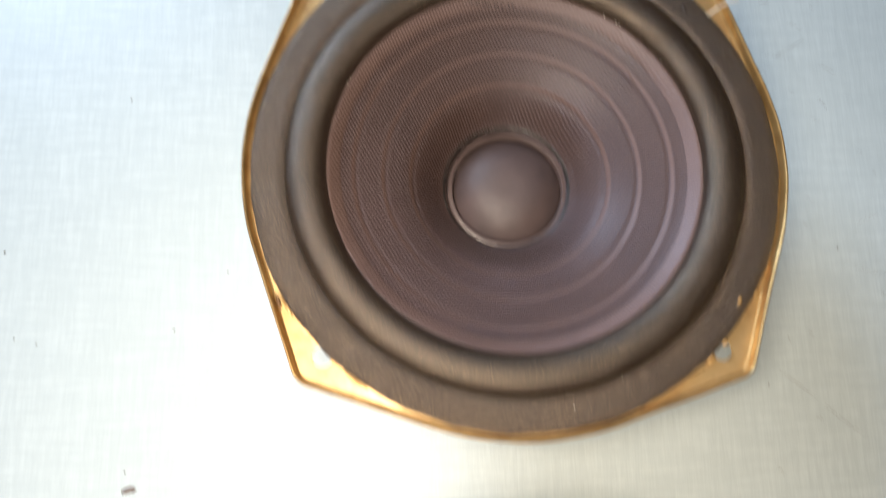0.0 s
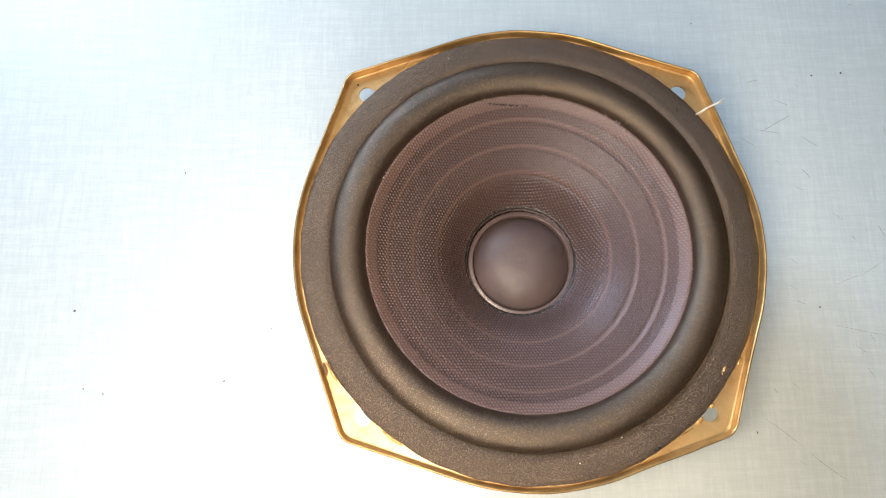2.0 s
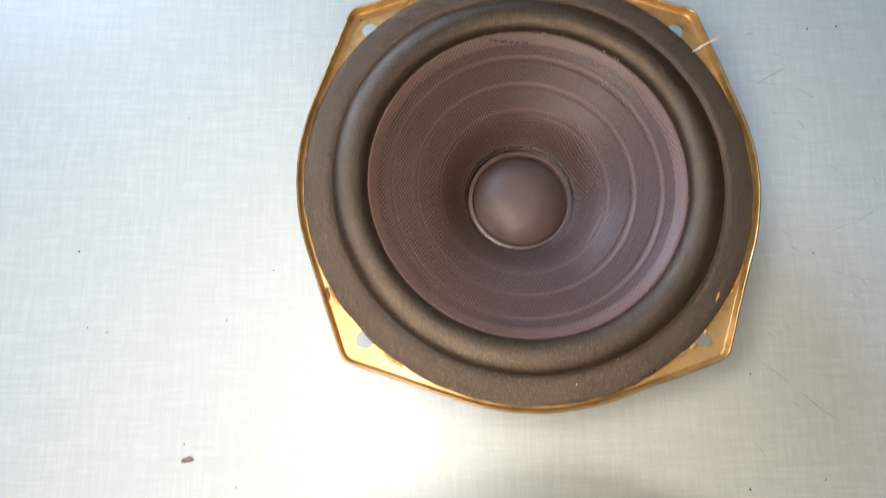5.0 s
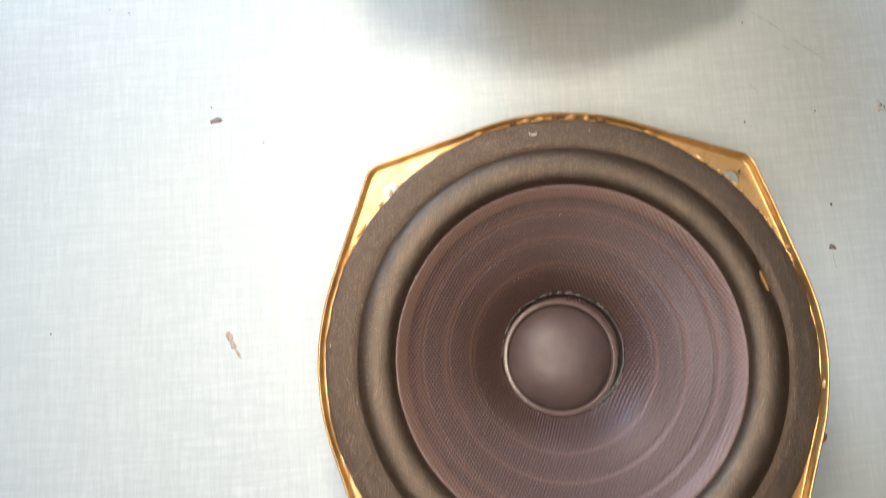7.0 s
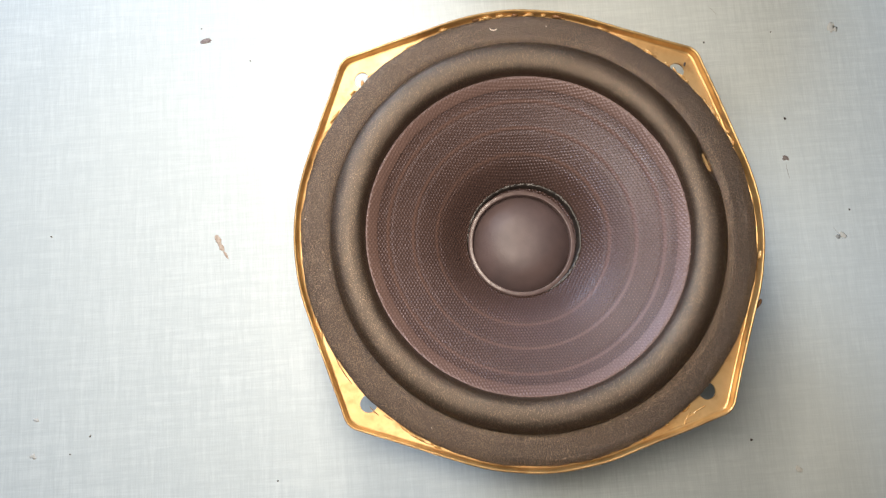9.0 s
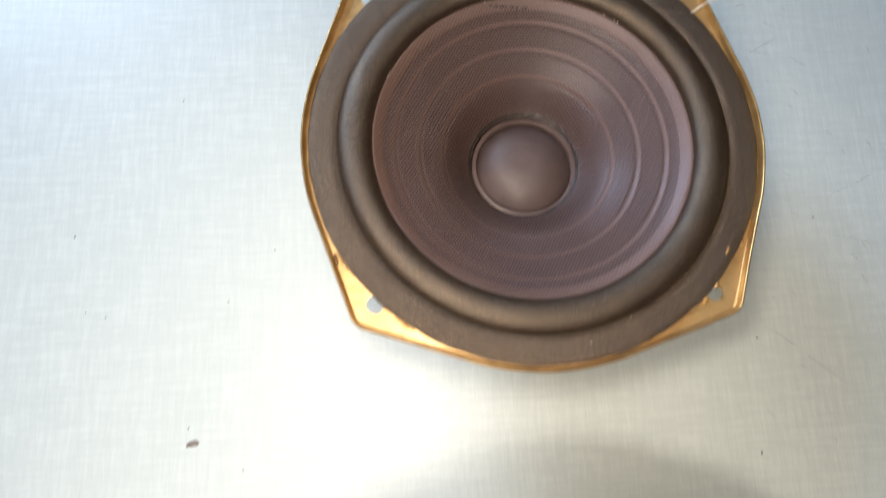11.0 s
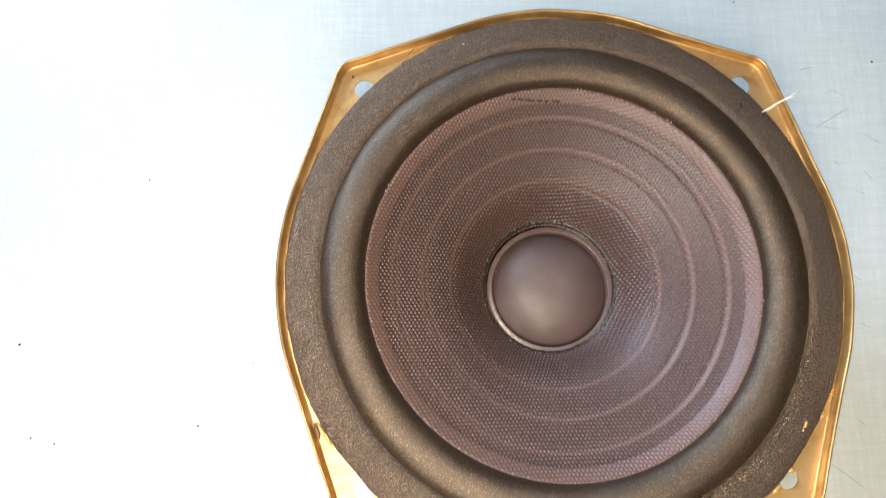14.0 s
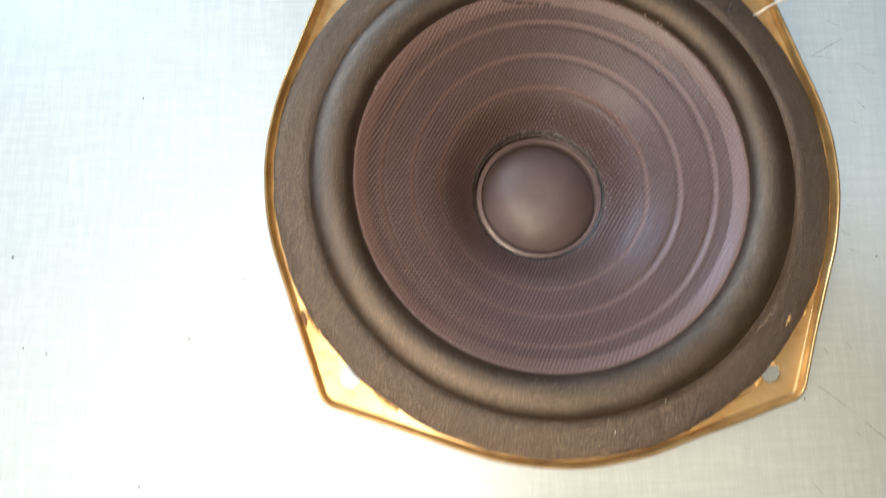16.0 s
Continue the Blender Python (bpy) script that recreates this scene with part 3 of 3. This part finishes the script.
strand("crack", ((-0.0596, -0.0610), (-0.0580, -0.0628), (-0.0566, -0.0640)), 0.00022, BURN, second_plate, "brown crack in dried glue")
strand("crack", ((-0.0546, -0.0640), (-0.0530, -0.0652), (-0.0516, -0.0660)), 0.00020, BURN, second_plate, "brown crack in dried glue")
strand("crack", ((-0.0456, -0.0712), (-0.0415, -0.0735), (-0.0376, -0.0752)), 0.00020, BURN, second_plate, "brown crack in dried glue")
strand("glue_string", ((0.0504, -0.0720), (0.0514, -0.0698), (0.0534, -0.0670)), 0.00032, AMBER, second_plate, "string of dried glue")
strand("glue_string", ((0.0520, -0.0690), (0.0560, -0.0665), (0.0590, -0.0650)), 0.00022, AMBER, second_plate, "string of dried glue")
strand("pale_mark", ((-0.0110, 0.0788), (-0.0104, 0.0778), (-0.0090, 0.0777), (-0.0080, 0.0782)), 0.00022, FIBRE, second, "pale curved scuff on the foam", 0.0724)
# glue and specks on the first driver's flange
strand("glue_string", ((-0.0510, 0.0660), (-0.0478, 0.0692), (-0.0440, 0.0738)), 0.00026, AMBER, first_plate, "string of dried glue")
strand("glue_string", ((0.0540, -0.0652), (0.0470, -0.0688), (0.0390, -0.0728), (0.0310, -0.0775)), 0.00030, AMBER, first_plate, "line of dried glue along the foam")
part("dark_spot", blob(-0.0636, 0.0640, 0.0706, 0.0004, 0.0004, 0.0002, 0, 71, 0.5), SOOT, first_plate, "dark speck by the screw hole")
part("glue_lump", joined(blob(0.0408, -0.0716, 0.0722, 0.0008, 0.0005, 0.0004, 30, 72, 0.7), blob(0.0396, -0.0722, 0.0722, 0.0005, 0.0004, 0.0004, 0, 73, 0.7)), TAR, first, "black glue lump on the foam edge")

# ---- marks on the table top ----
AT = Vector(table.location)


def mark(name, bm, material, label):
    bmesh.ops.translate(bm, verts=bm.verts, vec=-AT)
    return part(name, bm, material, TOP, label)


def scratch(x0, y0, x1, y1, r):
    bow = rnd.uniform(-0.05, 0.05)
    pts = []
    for i in range(6):
        k = i / 5
        w = bow * 4 * k * (1 - k)
        pts.append((x0 + (x1 - x0) * k - (y1 - y0) * w, y0 + (y1 - y0) * k + (x1 - x0) * w, -r * 0.55))
    mark("scratch", thread(pts, r, 5), GREY, "thin grey scratch")


SCRATCHES_NORTH = (
    (0.1272, 0.0719, 0.1464, 0.0828), (0.1229, 0.0743, 0.1406, 0.0715), (0.1179, 0.0704, 0.1256, 0.0652), (0.1486, 0.0711, 0.1586, 0.0644),
    (0.1367, 0.0909, 0.1455, 0.0868), (0.1247, 0.0997, 0.1322, 0.1012), (0.1489, 0.0996, 0.1514, 0.0964), (0.1341, 0.0586, 0.1371, 0.0553),
    (0.1463, 0.0538, 0.1511, 0.0478), (0.1422, 0.0444, 0.1475, 0.0423), (0.1586, 0.0312, 0.1648, 0.0263), (0.1805, 0.0251, 0.1831, 0.0188),
    (0.1666, 0.0198, 0.1690, 0.0170), (0.1348, 0.0094, 0.1392, 0.0055), (0.1912, 0.0764, 0.1917, 0.0709), (0.1824, 0.1430, 0.1863, 0.1443))
SCRATCHES_SOUTH = (
    (0.1547, -0.0050, 0.1691, 0.0003), (0.1691, 0.0003, 0.1812, 0.0071), (0.1326, -0.0035, 0.1373, -0.0068), (0.1353, -0.0116, 0.1404, -0.0138),
    (0.1494, -0.0227, 0.1800, -0.0294), (0.1617, -0.0334, 0.1660, -0.0366), (0.1645, -0.0425, 0.1676, -0.0482), (0.1676, -0.0266, 0.1707, -0.0319),
    (0.1130, -0.0644, 0.1306, -0.0781), (0.1306, -0.0781, 0.1493, -0.0933), (0.1292, -0.0497, 0.1319, -0.0526), (0.1202, -0.0519, 0.1218, -0.0545),
    (0.1277, -0.0841, 0.1313, -0.0861), (0.1087, -0.1024, 0.1134, -0.1079), (0.1371, -0.1855, 0.1380, -0.1949), (0.1545, -0.2184, 0.1595, -0.2256))
for line in SCRATCHES_NORTH + SCRATCHES_SOUTH:
    scratch(*line, rnd.uniform(0.00012, 0.00022))

mark("stain", joined(blob(-0.1435, -0.1067, 0, 0.0026, 0.0013, 0.00012, 8, 21, 0.4), blob(-0.1455, -0.1072, 0, 0.0012, 0.0009, 0.0001, 20, 22, 0.5)), STAIN, "small dark oblong burn stain")
mark("stain", joined(blob(-0.1390, -0.2072, 0, 0.0014, 0.0024, 0.00012, 25, 23, 0.3), blob(-0.1375, -0.2108, 0, 0.0012, 0.0026, 0.0001, 25, 24, 0.3),
                     blob(-0.1352, -0.2150, 0, 0.0006, 0.0022, 0.0001, 30, 25, 0.3)), RUST, "pale brown smear")
mark("stain", joined(blob(0.1370, -0.1836, 0, 0.0014, 0.0013, 0.00012, 0, 26, 0.6), blob(0.1380, -0.1842, 0, 0.0009, 0.0007, 0.0001, 0, 27, 0.6)), STAIN, "small dark spot with a hair")
mark("stain", blob(0.1570, -0.2238, 0, 0.0012, 0.0012, 0.0001, 40, 28, 0.6), GREY, "small grey spot")

mark("stain", joined(blob(0.1262, 0.1536, 0, 0.0030, 0.0022, 0.00008, 30, 101, 0.5), blob(0.1250, 0.1515, 0, 0.0018, 0.0022, 0.00006, 0, 102, 0.5)), SCORCH, "pale orange scorch mark")
mark("stain", blob(0.1280, 0.1541, 0, 0.0012, 0.0009, 0.00014, 0, 103, 0.5), SOOT, "black burnt dot in the scorch mark")
for i, (x, y, s) in enumerate(((-0.2220, -0.2850, 0.0012), (-0.2230, -0.3010, 0.0014), (0.1700, -0.1170, 0.0026), (0.1220, -0.3290, 0.0016), (0.1590, -0.2230, 0.0018))):
    mark("stain", joined(blob(x, y, 0, s, s * 0.7, 0.00006, 35 * i, i + 110, 0.7), blob(x + s * 0.7, y - s * 0.5, 0, s * 0.6, s * 0.5, 0.00005, 20 * i, i + 120, 0.7)), FADED, "faint yellowish stain")

CRUMBS = (
    (0.0995, 0.1330, 0.0008), (0.1585, 0.1035, 0.0008), (0.1738, 0.1048, 0.0009), (0.1465, -0.0150, 0.0007), (0.1101, -0.0715, 0.0007), (-0.2012, -0.0130, 0.0008),
    (-0.1935, -0.0484, 0.0007), (-0.1845, -0.0508, 0.0006), (-0.1305, -0.0457, 0.0007), (-0.1551, 0.0537, 0.0006), (-0.1101, -0.0223, 0.0005), (-0.1458, -0.1002, 0.0006),
    (-0.1220, -0.1185, 0.0006), (0.1045, -0.1217, 0.0009), (0.1397, -0.1636, 0.0010), (-0.2171, -0.2011, 0.0007), (-0.2061, -0.3013, 0.0007), (-0.1973, -0.2939, 0.0007),
    (0.1645, -0.2111, 0.0007), (0.1024, -0.3150, 0.0011), (-0.1134, -0.3188, 0.0006), (0.1390, -0.1180, 0.0006))
for i, (x, y, s) in enumerate(CRUMBS):
    bm = blob(0, 0, 0.00012, s * rnd.uniform(0.4, 0.6), s * rnd.uniform(0.4, 0.75), 0.00018, rnd.uniform(0, 180), i + 40, 0.6)
    ob = new("crumb", mesh_of(bm, SOOT, True, "crumb"))
    ob.location = (x, y, 0)
    tagged(ob, "tiny dark crumb lying on the pale laminate", "crumb", "crumbs on the table")
